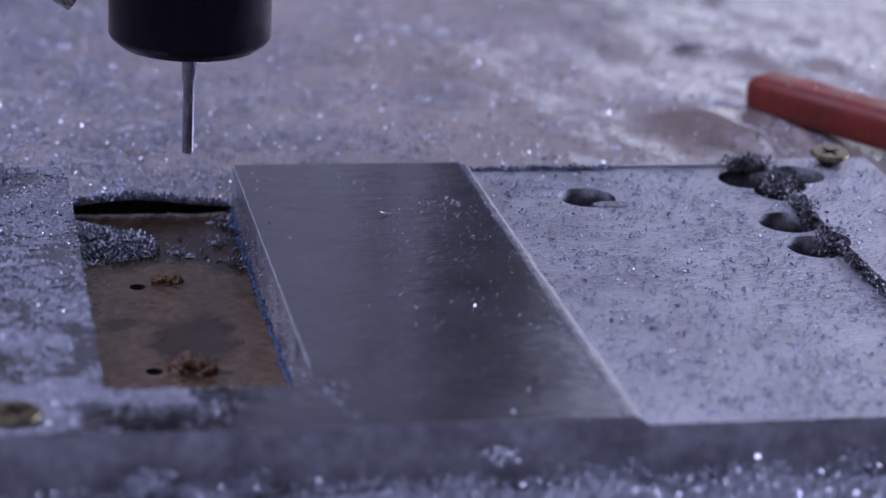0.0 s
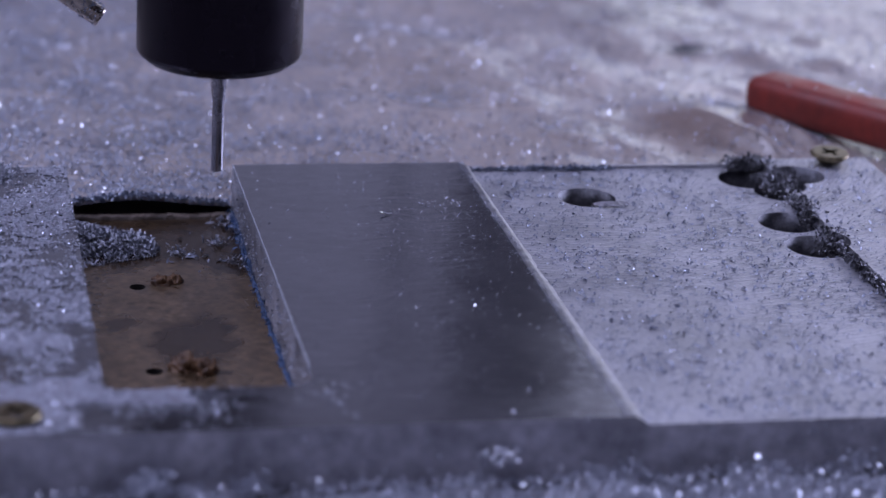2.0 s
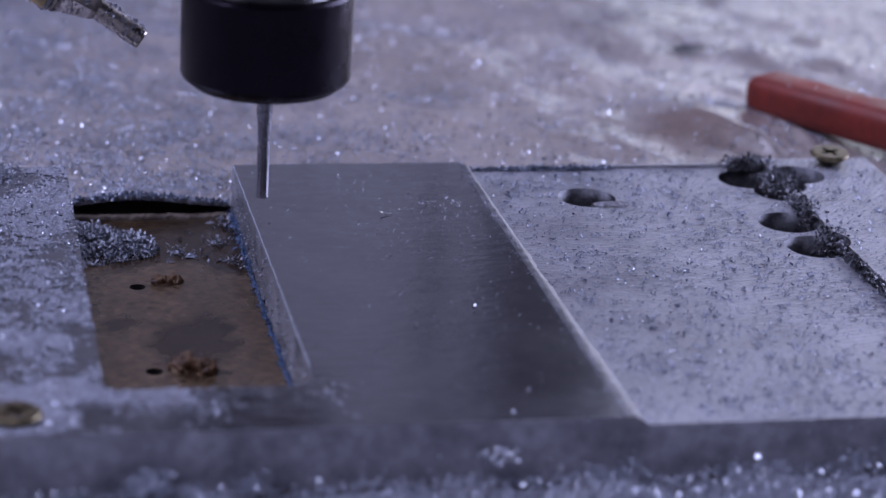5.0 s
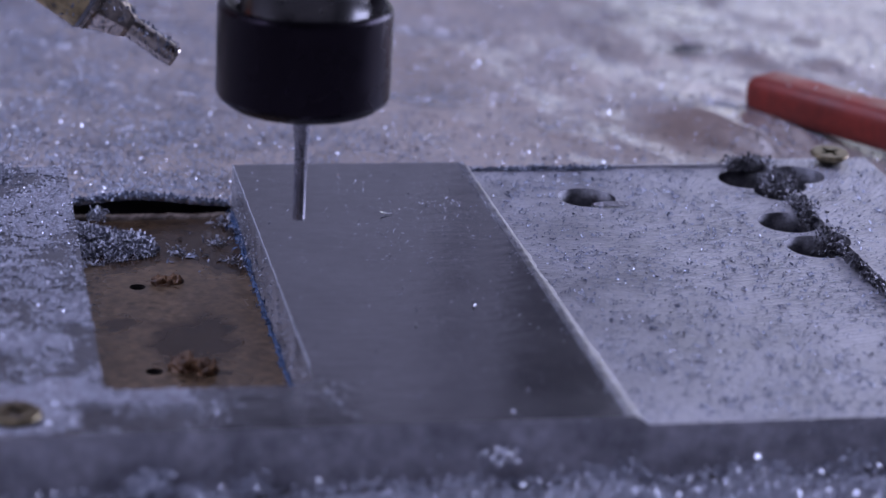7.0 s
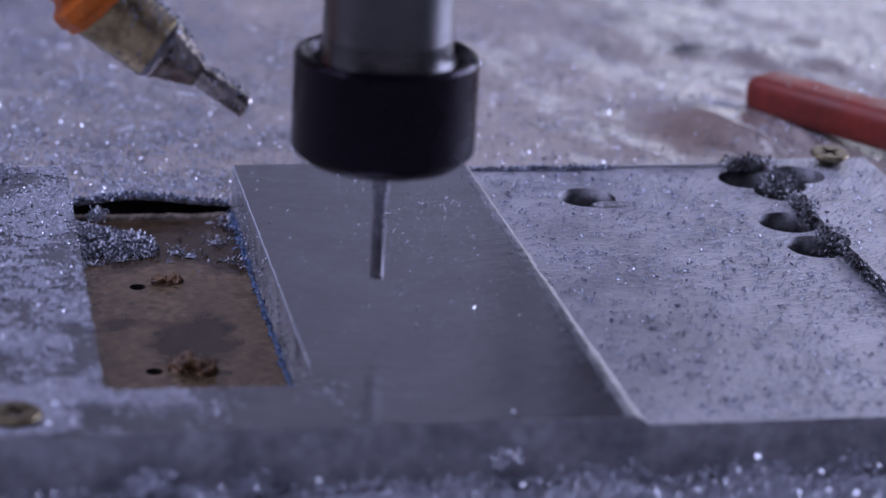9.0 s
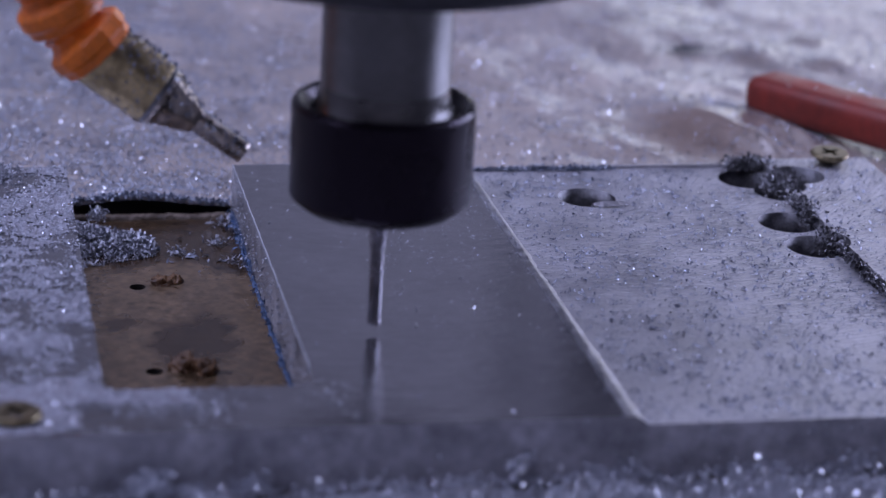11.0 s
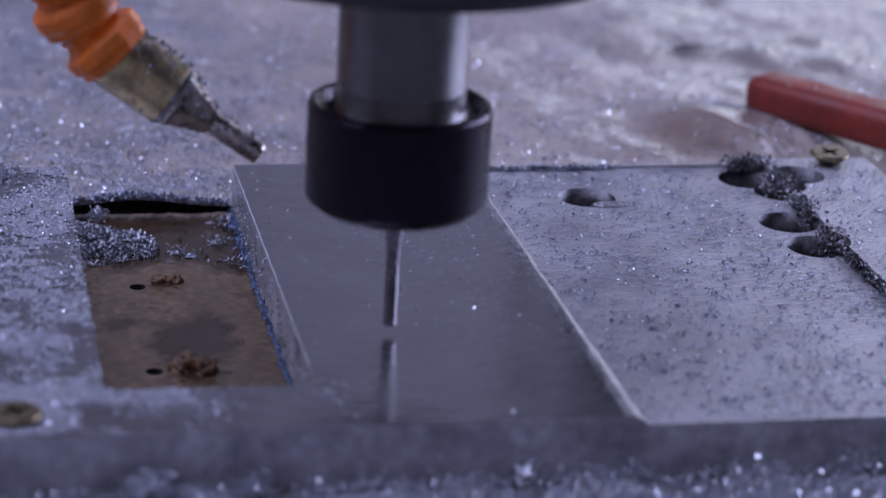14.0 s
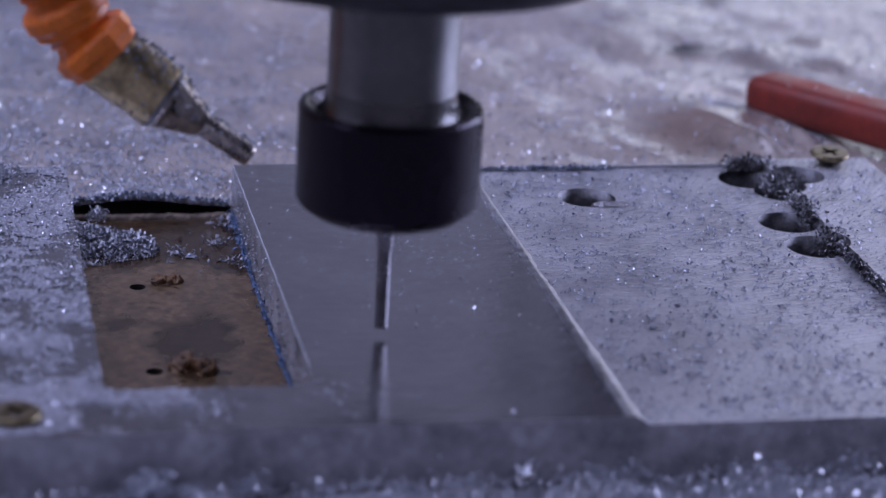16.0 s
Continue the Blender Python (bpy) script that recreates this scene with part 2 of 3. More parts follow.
def chips(name, points, size, material_, tilt=0.5, lift=0.1, seed=1, curl=0.8, segs=2, slim=1.0):
    """One mesh of many bent slivers, one at each of the given points (n x 3, mm)."""
    g = np.random.default_rng(seed)
    p = np.asarray(points, float)
    n = len(p)
    ln = size * np.exp(np.clip(g.normal(0, 0.45, n), -1.0, 0.75))
    wd = ln * g.uniform(0.25, 0.7, n) * slim
    ang = g.uniform(0, 2 * np.pi, n)
    tx, ty = g.normal(0, tilt, n), g.normal(0, tilt, n)
    bend = g.uniform(0.3, 1.0, n) * curl * np.sign(g.normal(0, 1, n))
    u = np.stack([np.cos(ang), np.sin(ang), np.tan(np.clip(tx, -1.3, 1.3))], 1)
    u /= np.linalg.norm(u, axis=1)[:, None]
    v = np.stack([-np.sin(ang), np.cos(ang), np.tan(np.clip(ty, -1.3, 1.3))], 1)
    v -= u * (u * v).sum(1)[:, None]
    v /= np.linalg.norm(v, axis=1)[:, None]
    w = np.cross(u, v)
    rows = []
    for k in range(segs + 1):
        f = k / segs - 0.5
        phi = bend * f * 2
        rad = ln / (2 * bend)
        mid = p + u * (rad * np.sin(phi))[:, None] + w * (rad * (1 - np.cos(phi)))[:, None]
        taper = 1.0 - 0.9 * abs(f)
        rows += [mid - v * (wd * 0.5 * taper)[:, None], mid + v * (wd * 0.5 * taper)[:, None]]
    co = np.stack(rows, 1)
    low = np.minimum(co[:, :, 2].min(1) - p[:, 2], 0)
    co[:, :, 2] += (lift * ln - low)[:, None]
    co = co.reshape(-1, 3) * MM
    base = (np.arange(n) * 2 * (segs + 1))[:, None]
    quads = np.concatenate([base + 2 * k + np.array([[0, 1, 3, 2]]) for k in range(segs)], 0)
    me = bpy.data.meshes.new(name)
    me.from_pydata(co.tolist(), [], quads.tolist())
    me.materials.append(material_)
    return new(name, me)


def scatter(n, x0, x1, y0, y1, seed, keep=None):
    g = np.random.default_rng(seed)
    p = np.stack([g.uniform(x0, x1, n), g.uniform(y0, y1, n)], 1)
    if keep is not None:
        k = np.array([keep(a, b) for a, b in p])
        p = p[g.uniform(0, 1, n) < k]
    return p


def fbm(x, y, s, seed=0.0):
    return noise.fractal(Vector((x / s, y / s, seed)), 1.0, 2.0, 4)


# ---- the room ----
def room():
    def slab(name, *d, mat=WALL):
        return tagged(part(name, box(*d), mat), "plain painted workshop surface", kind="structure")
    slab("floor", -3000, 3000, -2500, 2400, -1000, -900, mat=FLOOR)
    slab("ceiling", -3000, 3000, -2500, 2400, 1700, 1800)
    slab("wall_west", -3100, -3000, -2500, 2400, -900, 1700)
    tagged(part("wall_east", cut(box(3000, 3200, -2500, 2400, -900, 1700), [box(2900, 3300, -300, 2300, 300, 1600)]), WALL), "plain painted workshop wall with window", kind="structure")
    slab("wall_south", -3000, 3000, -2600, -2500, -900, 1700)
    tagged(part("wall_north", cut(box(-3000, 3000, 2400, 2600, -900, 1700), [box(800, 2200, 2300, 2700, 95, 1145)]), WALL), "plain painted workshop wall with window", kind="structure")
    w = tagged(thing("window_2", 1500, 2500, 95), "bright workshop window in a metal frame", "window", kind="structure")
    for a, b, c, d in ((-700, -660, 0, 1050), (660, 700, 0, 1050), (-660, 660, 0, 40), (-660, 660, 1010, 1050)):
        part("window_frame", box(a, b, -30, 30, c, d), HOUSING, w)
    w = tagged(thing("window_1", 3100, 1000, 300), "bright workshop window in a metal frame", "window", kind="structure")
    for a, b, c, d in ((-1300, -1250, 0, 1300), (1250, 1300, 0, 1300), (-25, 25, 50, 1250), (-1250, 1250, 0, 50), (-1250, 1250, 1250, 1300)):
        part("window_frame", box(-30, 30, a, b, c, d), HOUSING, w)
    t = part("table", box(-500, 700, -420, 620, -900, -20, 2), TABLE)
    tagged(t, "dark dirty machine table", "machine table", kind="structure")


room()


# ---- sheet and its chips ----
def sheet_height(x, y):
    right = min(1.0, max(0.0, (x - 0.15 * y - 30) / 40))
    back = min(1.0, max(0.0, (y - 2) / 25))
    a, b = 0.52 * x - 0.85 * y, 0.85 * x + 0.52 * y
    hills = noise.fractal(Vector((x / 34, y / 44, 3.0)), 1.0, 2.0, 2)
    folds = noise.fractal(Vector((a / 19, b / 10, 8.0)), 1.0, 2.2, 3)
    z = -8.5 + 0.9 * fbm(x, y, 34, 1.5) + back * (0.4 + right * 1.4) * hills + back * right * 0.32 * folds
    # a fold running under the red tool
    u, v = (x - 136) * 0.42 + (y - 34) * -0.91, (x - 136) * 0.91 + (y - 34) * 0.42
    z += 2.6 * math.exp(-((v + 0.02 * u * u / 10) / 4.0) ** 2 - (u / 20) ** 2)
    z += 1.3 * math.exp(-((v - 7 + 0.02 * u * u / 10) / 1.6) ** 2 - ((u - 6) / 14) ** 2)
    # two tight creases beside the screw
    for cx, cy, high in ((137, 30, 1.9), (150, 37, 2.3)):
        u, v = (x - cx) * 0.93 + (y - cy) * 0.37, (y - cy) * 0.93 - (x - cx) * 0.37
        z += high * math.exp(-((u + 0.02 * v * v) / 3.4) ** 2 - (v / 8) ** 2)
    # rounded swells in the sheet
    for hx, hy, sx, sy, high in ((131, 52, 18, 22, 3.2), (166, 118, 5, 8, 1.5), (185, 108, 6, 5, 1.5), (188, 134, 5, 6, 1.2), (66, 66, 25, 26, 1.0), (64, 122, 28, 26, 2.8)):
        z += 1.35 * high * math.exp(-((x - hx) / sx) ** 2 - ((y - hy) / sy) ** 2)
    if -45 < x < 12:
        # the front edge arches over the slot's end
        near = math.exp(-(max(0, y - 1.2) / 7) ** 2)
        z = z * (1 - near) + near * (-9.7 + 2.1 * math.exp(-((x + 22) / 14) ** 2))
    return z


def sheet():
    bm = bmesh.new()
    xs = np.concatenate([np.arange(-140, -60, 5), np.arange(-60, 210, 1.5), np.arange(210, 340, 5)])
    ys = np.concatenate([np.arange(1.2, 120, 1.3), np.arange(120, 240, 2.2), np.arange(242, 420, 8)])
    grid = [[bm.verts.new((x, y, sheet_height(x, y))) for x in xs] for y in ys]
    for a, b in zip(grid, grid[1:]):
        for i in range(len(xs) - 1):
            bm.faces.new((a[i], a[i + 1], b[i + 1], b[i])).smooth = True
    edge = bmesh.ops.extrude_edge_only(bm, edges=[e for e in bm.edges if e.is_boundary])["geom"]
    for v in edge:
        if isinstance(v, bmesh.types.BMVert):
            v.co.z -= 0.9
    ob = part("plastic_sheet", bm, SHEET)
    tagged(ob, "wrinkled wet plastic sheet strewn with metal chips", "sheet", kind="structure")


sheet()


def table_chips():
    def dense(x, y):
        # few chips stick on the bare brown hollow beside the tool
        bare = 0.9 * math.exp(-((x - 120) / 19) ** 2 - ((y - 44) / 22) ** 2)
        return max(0.28, min(1.0, 1.1 - (x + 10 + 0.2 * y) / 105)) * (0.75 + 0.6 * fbm(x, y, 18, 7)) * (1 - bare)
    p = scatter(540000, -70, 245, 1.5, 215, 11, dense)
    z = np.array([sheet_height(a, b) for a, b in p])
    ob = chips("chips_on_sheet", np.column_stack([p, z]), 0.42, CHIP, 0.28, 0.12, 12)
    tagged(ob, "loose bright aluminium chips scattered on the sheet", "metal chips", kind="stuff")
    k = np.random.default_rng(15).permutation(len(p))[:5600]
    ob = chips("bright_chips", np.column_stack([p, z])[k], 0.5, GLINT, 0.5, 0.5, 16)
    tagged(ob, "larger glinting aluminium chips among the others", "metal chips", kind="stuff")
    for name, n, size, mat, words in (("far_glints", 5200, 0.55, GLINT, "glinting chips strewn on the wet sheet"), ("far_dull_chips", 5000, 0.6, DULL, "dark oily chips strewn on the wet sheet")):
        p = scatter(n, 40, 240, 2, 200, n)
        z = np.array([sheet_height(a, b) for a, b in p])
        tagged(chips(name, np.column_stack([p, z]), size, mat, 0.5, 0.2, n), words, "metal chips", kind="stuff")
    # bed of swarf in front of the plate
    p = scatter(80000, -80, 125, -200, -144.5, 13)
    z = -11.7 + 2.2 * np.array([fbm(a, b, 14, 4) for a, b in p]) + np.random.default_rng(5).uniform(0, 2.0, len(p))
    ob = chips("chips_in_front", np.column_stack([p, z]), 0.52, FROST, 0.7, 0.2, 14)
    tagged(ob, "heaped aluminium chips before the plate", "metal chips", kind="stuff")
    k = np.random.default_rng(19).permutation(len(p))[:5200]
    ob = chips("glints_in_front", np.column_stack([p, z + 0.5])[k], 0.75, GLINT, 0.8, 0.3, 20)
    tagged(ob, "glinting chips on the heap before the plate", "metal chips", kind="stuff")
    q = scatter(900, 55, 125, -175, -145, 39)
    z = -10.6 + 2.2 * np.array([fbm(a, b, 14, 4) for a, b in q])
    ob = chips("large_glints_in_front", np.column_stack([q, z]), 0.8, GLINT, 0.8, 0.3, 40)
    tagged(ob, "larger glinting chips on the heap before the plate", "metal chips", kind="stuff")
    q = np.random.default_rng(48).normal((146, 124, -7.5), (3.2, 2.0, 0.5), (260, 3))
    ob = chips("oily_clump", q, 0.9, DULL, 0.8, 0.0, 49, 1.6, 4, 0.7)
    tagged(ob, "dark clump of oily chips on the sheet", "metal chips", kind="stuff")
    bm = bmesh.new()
    rows = [[bm.verts.new((x, y, -12.6 + 2.2 * fbm(x, y, 14, 4))) for x in range(-100, 170, 4)] for y in range(-240, -140, 4)]
    for a, b in zip(rows, rows[1:]):
        for i in range(len(a) - 1):
            bm.faces.new((a[i], a[i + 1], b[i + 1], b[i])).smooth = True
    ob = part("swarf_bed", bm, SIDE)
    tagged(ob, "packed wet swarf under the loose chips", kind="structure")


table_chips()

# ---- the plate ----
W, XL, D, LOW, THICK = 53.2, -37.4, 143.6, 1.73, 12.0
HOLES = ((78.1, -21.2, 6.6), (119.7, -10.0, 6.6), (131.2, -12.1, 6.6), (124.8, -19.5, 6.0), (119.6, -40.0, 6.8), (120.8, -55.7, 7.0))


def plate():
    root = tagged(thing("aluminium_plate"), "grey aluminium plate with milled step, slot and bored holes", "workpiece")
    bm = box(-62, 153, -D, 0, -THICK, 0, 0.1)
    cutters = [box(XL, 0, -125.6, 10, -30, 10), box(W, 126, -D - 10, -0.8, -LOW, 10), box(W, 119.5, -5, 10, -1.05, 10), box(W, 70, -5, 10, -LOW, 10)]
    pocket = cutters[0]
    bmesh.ops.bevel(pocket, geom=[e for e in pocket.edges if abs(e.verts[0].co.z - e.verts[1].co.z) > 5 and e.verts[0].co.y < -100], offset=4.0, segments=7, affect="EDGES", profile=0.5)
    cutters += [lathe([(r, -30), (r, 20)], 48, m=Matrix.Translation((hx, hy, 0))) for hx, hy, r in HOLES]
    bm = cut(bm, cutters)
    for x in (0.0, W, 125.9):
        bmesh.ops.bisect_plane(bm, geom=bm.verts[:] + bm.edges[:] + bm.faces[:], plane_co=(x, 0, 0), plane_no=(1, 0, 0))
    bm.faces.ensure_lookup_table()
    for f in bm.faces:
        c = f.calc_center_median()
        if f.normal.z > 0.9 and c.z < -1:
            f.material_index = 1
        elif f.normal.z > 0.9:
            f.material_index = 1 if c.x > 124 else 2
        # bored walls get the darker copy that stands for shade
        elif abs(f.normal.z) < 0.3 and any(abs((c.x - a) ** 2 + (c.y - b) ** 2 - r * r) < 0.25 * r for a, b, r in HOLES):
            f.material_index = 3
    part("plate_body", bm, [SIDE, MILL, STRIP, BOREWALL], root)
    # ridge rolled over by the cutter along the step, sloping down to it
    g = np.random.default_rng(3)
    bm = bmesh.new()
    prev = None
    for y in np.arange(-D - 0.06, -0.2, 0.6):
        near = min(1.0, -y / D)
        a, b = 0.5 + 0.45 * fbm(y, 0, 9, 1) + 0.10 * g.random(), 0.25 + 0.5 * fbm(y, 4, 5, 7) + 0.10 * g.random()
        wide = 0.8 + 0.9 * near + 0.5 * a
        f = 0.5 * fbm(y, 2, 2.2, 13)
        row = [bm.verts.new(c) for c in ((W - 0.55, y, 0.01), (W - 0.2, y, 0.10 + 0.12 * b), (W + 0.18 * wide, y, -0.08 + 0.1 * f), (W + 0.6 * wide, y, 0.04 + 0.25 * b + 0.2 * f), (W + 0.95 * wide, y, -0.42 + 0.15 * f), (W + 1.3 * wide, y, -0.55 - 0.15 * a + 0.3 * f), (W + 1.75 * wide, y, -LOW + 0.3 + 0.2 * b), (W + 1.95 * wide + 0.3 * f, y, -LOW + 0.02))]
        if not prev:
            bm.faces.new(row + [bm.verts.new((W - 0.55, y, -LOW - 0.1))]).material_index = 1
        else:
            for i in range(7):
                bm.faces.new((prev[i], prev[i + 1], row[i + 1], row[i])).smooth = True
        prev = row
    part("burr", bm, [RIDGE, SIDE], root, "bright rolled ridge along the step")
    bm = bmesh.new()
    prev = None
    for y in np.arange(-118, -0.2, 0.8):
        a = 0.16 + 0.22 * g.random() ** 2
        row = [bm.verts.new(c) for c in ((a + 0.12, y, 0.01), (0.1, y, 0.05 + 0.3 * a), (-0.06, y, -0.1 - a))]
        if prev:
            for i in range(2):
                bm.faces.new((prev[i], prev[i + 1], row[i + 1], row[i]))
        prev = row
    part("edge_burr", bm, FROST, root, "thin bright burr on the slot's edge")


plate()


def wiped(x, y):
    """How bare the plate is: two bands where the coolant has run."""
    return 0.55 * math.exp(-((y + 57 + 2.5 * fbm(x, y, 9, 30)) / 5.5) ** 2) + 0.5 * math.exp(-((y + 10) / 4) ** 2 - ((x + 44) / 6) ** 2)


def sludge():
    """A thin patchy film of fine swarf on the uncut part of the plate."""
    step, verts, faces, index = 0.7, [], [], {}

    def cover(x, y):
        c = 0.11 - wiped(x, y) + fbm(x, y, 15, 2) + 0.4 * fbm(x, y, 3, 6)
        if y < -124 and x > -36:
            c -= 0.25 + (x + 36) / 40
        return c

    def corner(i, j):
        if (i, j) not in index:
            x, y = -61.6 + i * step, -D + 0.4 + j * step
            index[i, j] = len(verts)
            h = min(0.3, max(0.0, 0.35 * cover(x, y))) + 0.12 * (0.5 + fbm(x, y, 1.6, 3))
            verts.append((x * MM, y * MM, max(0.004, h) * MM))
        return index[i, j]
    for i in range(100):
        for j in range(203):
            x, y = -61.6 + i * step, -D + 0.4 + j * step
            if (XL - step < x < 0 and y > -125.6 - step) or x > 8 or cover(x, y) < 0 or (x > -0.5 and y > -125.6):
                continue
            faces.append((corner(i, j), corner(i + 1, j), corner(i + 1, j + 1), corner(i, j + 1)))
    me = bpy.data.meshes.new("sludge_film")
    me.from_pydata(verts, [], faces)
    me.materials.append(SLUDGE)
    me.polygons.foreach_set("use_smooth", [True] * len(faces))
    tagged(new("sludge_film", me), "patchy grey film of wet swarf on the plate", "swarf film", kind="stuff")


sludge()


def plate_chips():
    def left(x, y):
        if XL < x < 0 and y > -125.6:
            return 0.0
        if x > -36 and y < -125:
            return (0.45 + fbm(x, y, 15, 2)) * max(0.10, 0.8 - (x + 36) / 40)
        if x >= -0.5:
            return max(0, 0.3 - x / 14) if y < -125 else 0.0
        return 0.80 - wiped(x, y) + 1.3 * fbm(x, y, 15, 2) + 0.5 * fbm(x, y, 3, 6)
    p = scatter(100000, -61.5, 6, -D + 0.3, -0.3, 21, left)
    tagged(chips("chips_on_plate", np.column_stack([p, np.full(len(p), 0.15)]), 0.36, FROST, 0.3, 0.08, 22), "fine aluminium chips stuck on the plate", "metal chips", kind="stuff")

    k = np.random.default_rng(17).permutation(len(p))[:1900]
    tagged(chips("glints_on_plate", np.column_stack([p, np.full(len(p), 0.05)])[k], 0.36, GLINT, 0.6, 0.1, 18), "glinting chips among the fine ones on the plate", "metal chips", kind="stuff")

    def open_hole(x, y):
        return not any((x - a) ** 2 + (y - b) ** 2 < (r + 0.1) ** 2 for a, b, r in HOLES)
    p = scatter(25000, W + 3, 125.5, -D + 0.5, -1.2, 23, lambda x, y: open_hole(x, y) * (0.45 + 0.5 * fbm(x, y, 20, 9)))
    k = len(p) // 2
    tagged(chips("dull_chips", np.column_stack([p[:k], np.full(k, -LOW + 0.01)]), 0.5, GREY, 0.3, 0.06, 29), "dark oily chips on the milled step", "metal chips", kind="stuff")
    p = p[k:]
    tagged(chips("chips_on_step", np.column_stack([p, np.full(len(p), -LOW + 0.01)]), 0.42, CHIP, 0.22, 0.06, 24), "small aluminium chips on the milled step", "metal chips", kind="stuff")
    k = np.random.default_rng(43).permutation(len(p))[:1300]
    tagged(chips("glints_on_step", np.column_stack([p, np.full(len(p), -LOW + 0.05)])[k], 0.42, GLINT, 0.5, 0.1, 44, 0.8, 3, 0.6), "glinting chips on the milled step", "metal chips", kind="stuff")
    # crumbs that lie together in loose clusters
    g = np.random.default_rng(45)
    c = scatter(330, W + 5, 124, -D + 2, -3, 46, lambda x, y: open_hole(x, y) * 1.0)
    q = np.repeat(c, 9, 0) + g.normal(0, 0.55, (len(c) * 9, 2))
    q = q[[bool(open_hole(a, b)) and a < 125.5 for a, b in q]]
    tagged(chips("chip_crumbs", np.column_stack([q, -LOW + 0.5 * g.random(len(q)) ** 2]), 0.55, GREY, 0.5, 0.0, 47, 1.2, 3, 0.9), "small dark clusters of chips on the milled step", "metal chips", kind="stuff")
    p = scatter(3800, 126.5, 152, -D, -0.5, 25, lambda x, y: open_hole(x, y) * 0.8)
    tagged(chips("chips_on_rim", np.column_stack([p, np.full(len(p), 0.01)]), 0.55, GREY, 0.4, 0.1, 26), "aluminium chips on the raised rim", "metal chips", kind="stuff")
    p = scatter(2300, 1, W - 1, -D + 1, -1, 27, lambda x, y: 0.15 + 0.8 * (x > 20) * max(0, 1 - abs(y + 45 + 0.3 * (x - 25)) / 45))
    tagged(chips("chips_on_strip", np.column_stack([p, np.full(len(p), 0.01)]), 0.42, FROST, 0.3, 0.08, 28, 0.8, 3, 0.5), "few tiny chips on the smooth strip", "metal chips", kind="stuff")
    q = scatter(150, 3, W - 1, -D + 2, -2, 66)
    tagged(chips("glints_on_strip", np.column_stack([q, np.full(len(q), 0.01)]), 0.4, GLINT, 0.3, 0.08, 67, 0.8, 3, 0.6), "tiny glinting specks on the smooth strip", "metal chips", kind="stuff")
    g = np.random.default_rng(81)
    q = np.column_stack([g.normal(42, 4.5, 110), g.normal(-30, 6, 110), np.full(110, 0.01)])
    q = q[(q[:, 0] < W - 0.5) & (q[:, 0] > 2)]
    tagged(chips("chip_cluster", q, 0.62, GLINT, 0.3, 0.05, 82, 0.8, 3, 0.4), "cluster of bright specks on the smooth strip", "metal chips", kind="stuff")
    n = 1700
    q = np.column_stack([-0.05 - 0.15 * g.random(n), g.uniform(-120, -1, n), -11.5 * g.random(n) ** 0.7 - 0.3])
    tagged(chips("chips_on_wall", q, 0.36, FROST, 1.2, 0.0, 83), "specks of chip on the slot's wall", "metal chips", kind="stuff")
    n = 1500
    q = np.column_stack([g.uniform(-58, 150, n), np.full(n, -D - 0.1), -12 * g.random(n) ** 0.6])
    tagged(chips("chips_on_edge", q, 0.5, FROST, 1.2, 0.0, 84), "specks of chip on the plate's front edge", "metal chips", kind="stuff")
    BIG = ((1.2, -124.4, 0), (52.6, -73.2, 0.2), (36.5, -91.7, 0), (23.5, -98.9, 0), (25.2, -90.5, 0), (29.1, -35.6, 0))
    for k, c in enumerate(BIG):
        tagged(chips("metal_chip", np.array([c]), 1.3, GLINT, 0.35, 0.1, 85 + k, 0.9, 4, 0.7), "single large bright chip lying on the smooth strip", "metal chip", "large chips on the strip")
    n = 900
    q = np.column_stack([g.normal(W + 0.3, 0.9, n), g.uniform(-D + 0.5, -1, n), np.full(n, 0.1)])
    q[:, 2] = np.where(q[:, 0] < W + 0.3, 0.15, -LOW + 0.5)
    tagged(chips("chips_on_burr", q, 0.5, FROST, 0.6, 0.05, 86, 0.8, 3, 0.5), "fine chips caught on the burr of the step", "metal chips", kind="stuff")
    # clumps in the bored holes and along the rim's foot
    g = np.random.default_rng(8)
    for cx, cy, sx, sy, z0, hh, n in ((122, -3.0, 5, 2.2, -LOW, 2.6, 1100), (126, -16, 3.5, 6, -5, 6.0, 900), (125.5, -33, 2.4, 7, -4, 5, 700), (126.0, -50, 3, 6, -6, 6, 800), (124.6, -75, 1.2, 16, -LOW, 1.5, 900), (124.9, -120, 0.9, 16, -LOW, 1.0, 500)):
        q = np.column_stack([g.normal(cx, sx / 2, n), g.normal(cy, sy / 2, n), z0 + hh * g.random(n)])
        tagged(chips("chip_clump", q, 0.85, DULL, 0.9, 0.0, int(cx * 7 - cy), 1.4, 4, 0.8), "clump of tangled chips packed in a bored hole", "metal chips", kind="stuff")
    q = np.column_stack([g.normal(-52, 2.2, 500), g.normal(-5, 2.5, 500), 1.6 * g.random(500) ** 1.5])
    tagged(chips("curl_pile", q, 0.8, CURL, 0.9, 0.0, 91, 1.8, 4, 0.6), "small pile of curled chips on the plate", "metal chips", kind="stuff")
    for cx, cy, cz, n in ((-31, -147.5, -8.2, 520), (-14, -147.5, -9.3, 120), (53, -147, -8.8, 80), (95, -147.5, -9.0, 110)):
        q = np.column_stack([g.normal(cx, 1.8, n), g.normal(cy, 1.6, n), cz + g.normal(0, 1.0, n)])
        tagged(chips("curl_clump", q, 1.0, FROST, 0.9, 0.0, int(90 + cx), 1.8, 4, 0.6), "bright clump of curled chips before the plate", "metal chips", kind="stuff")
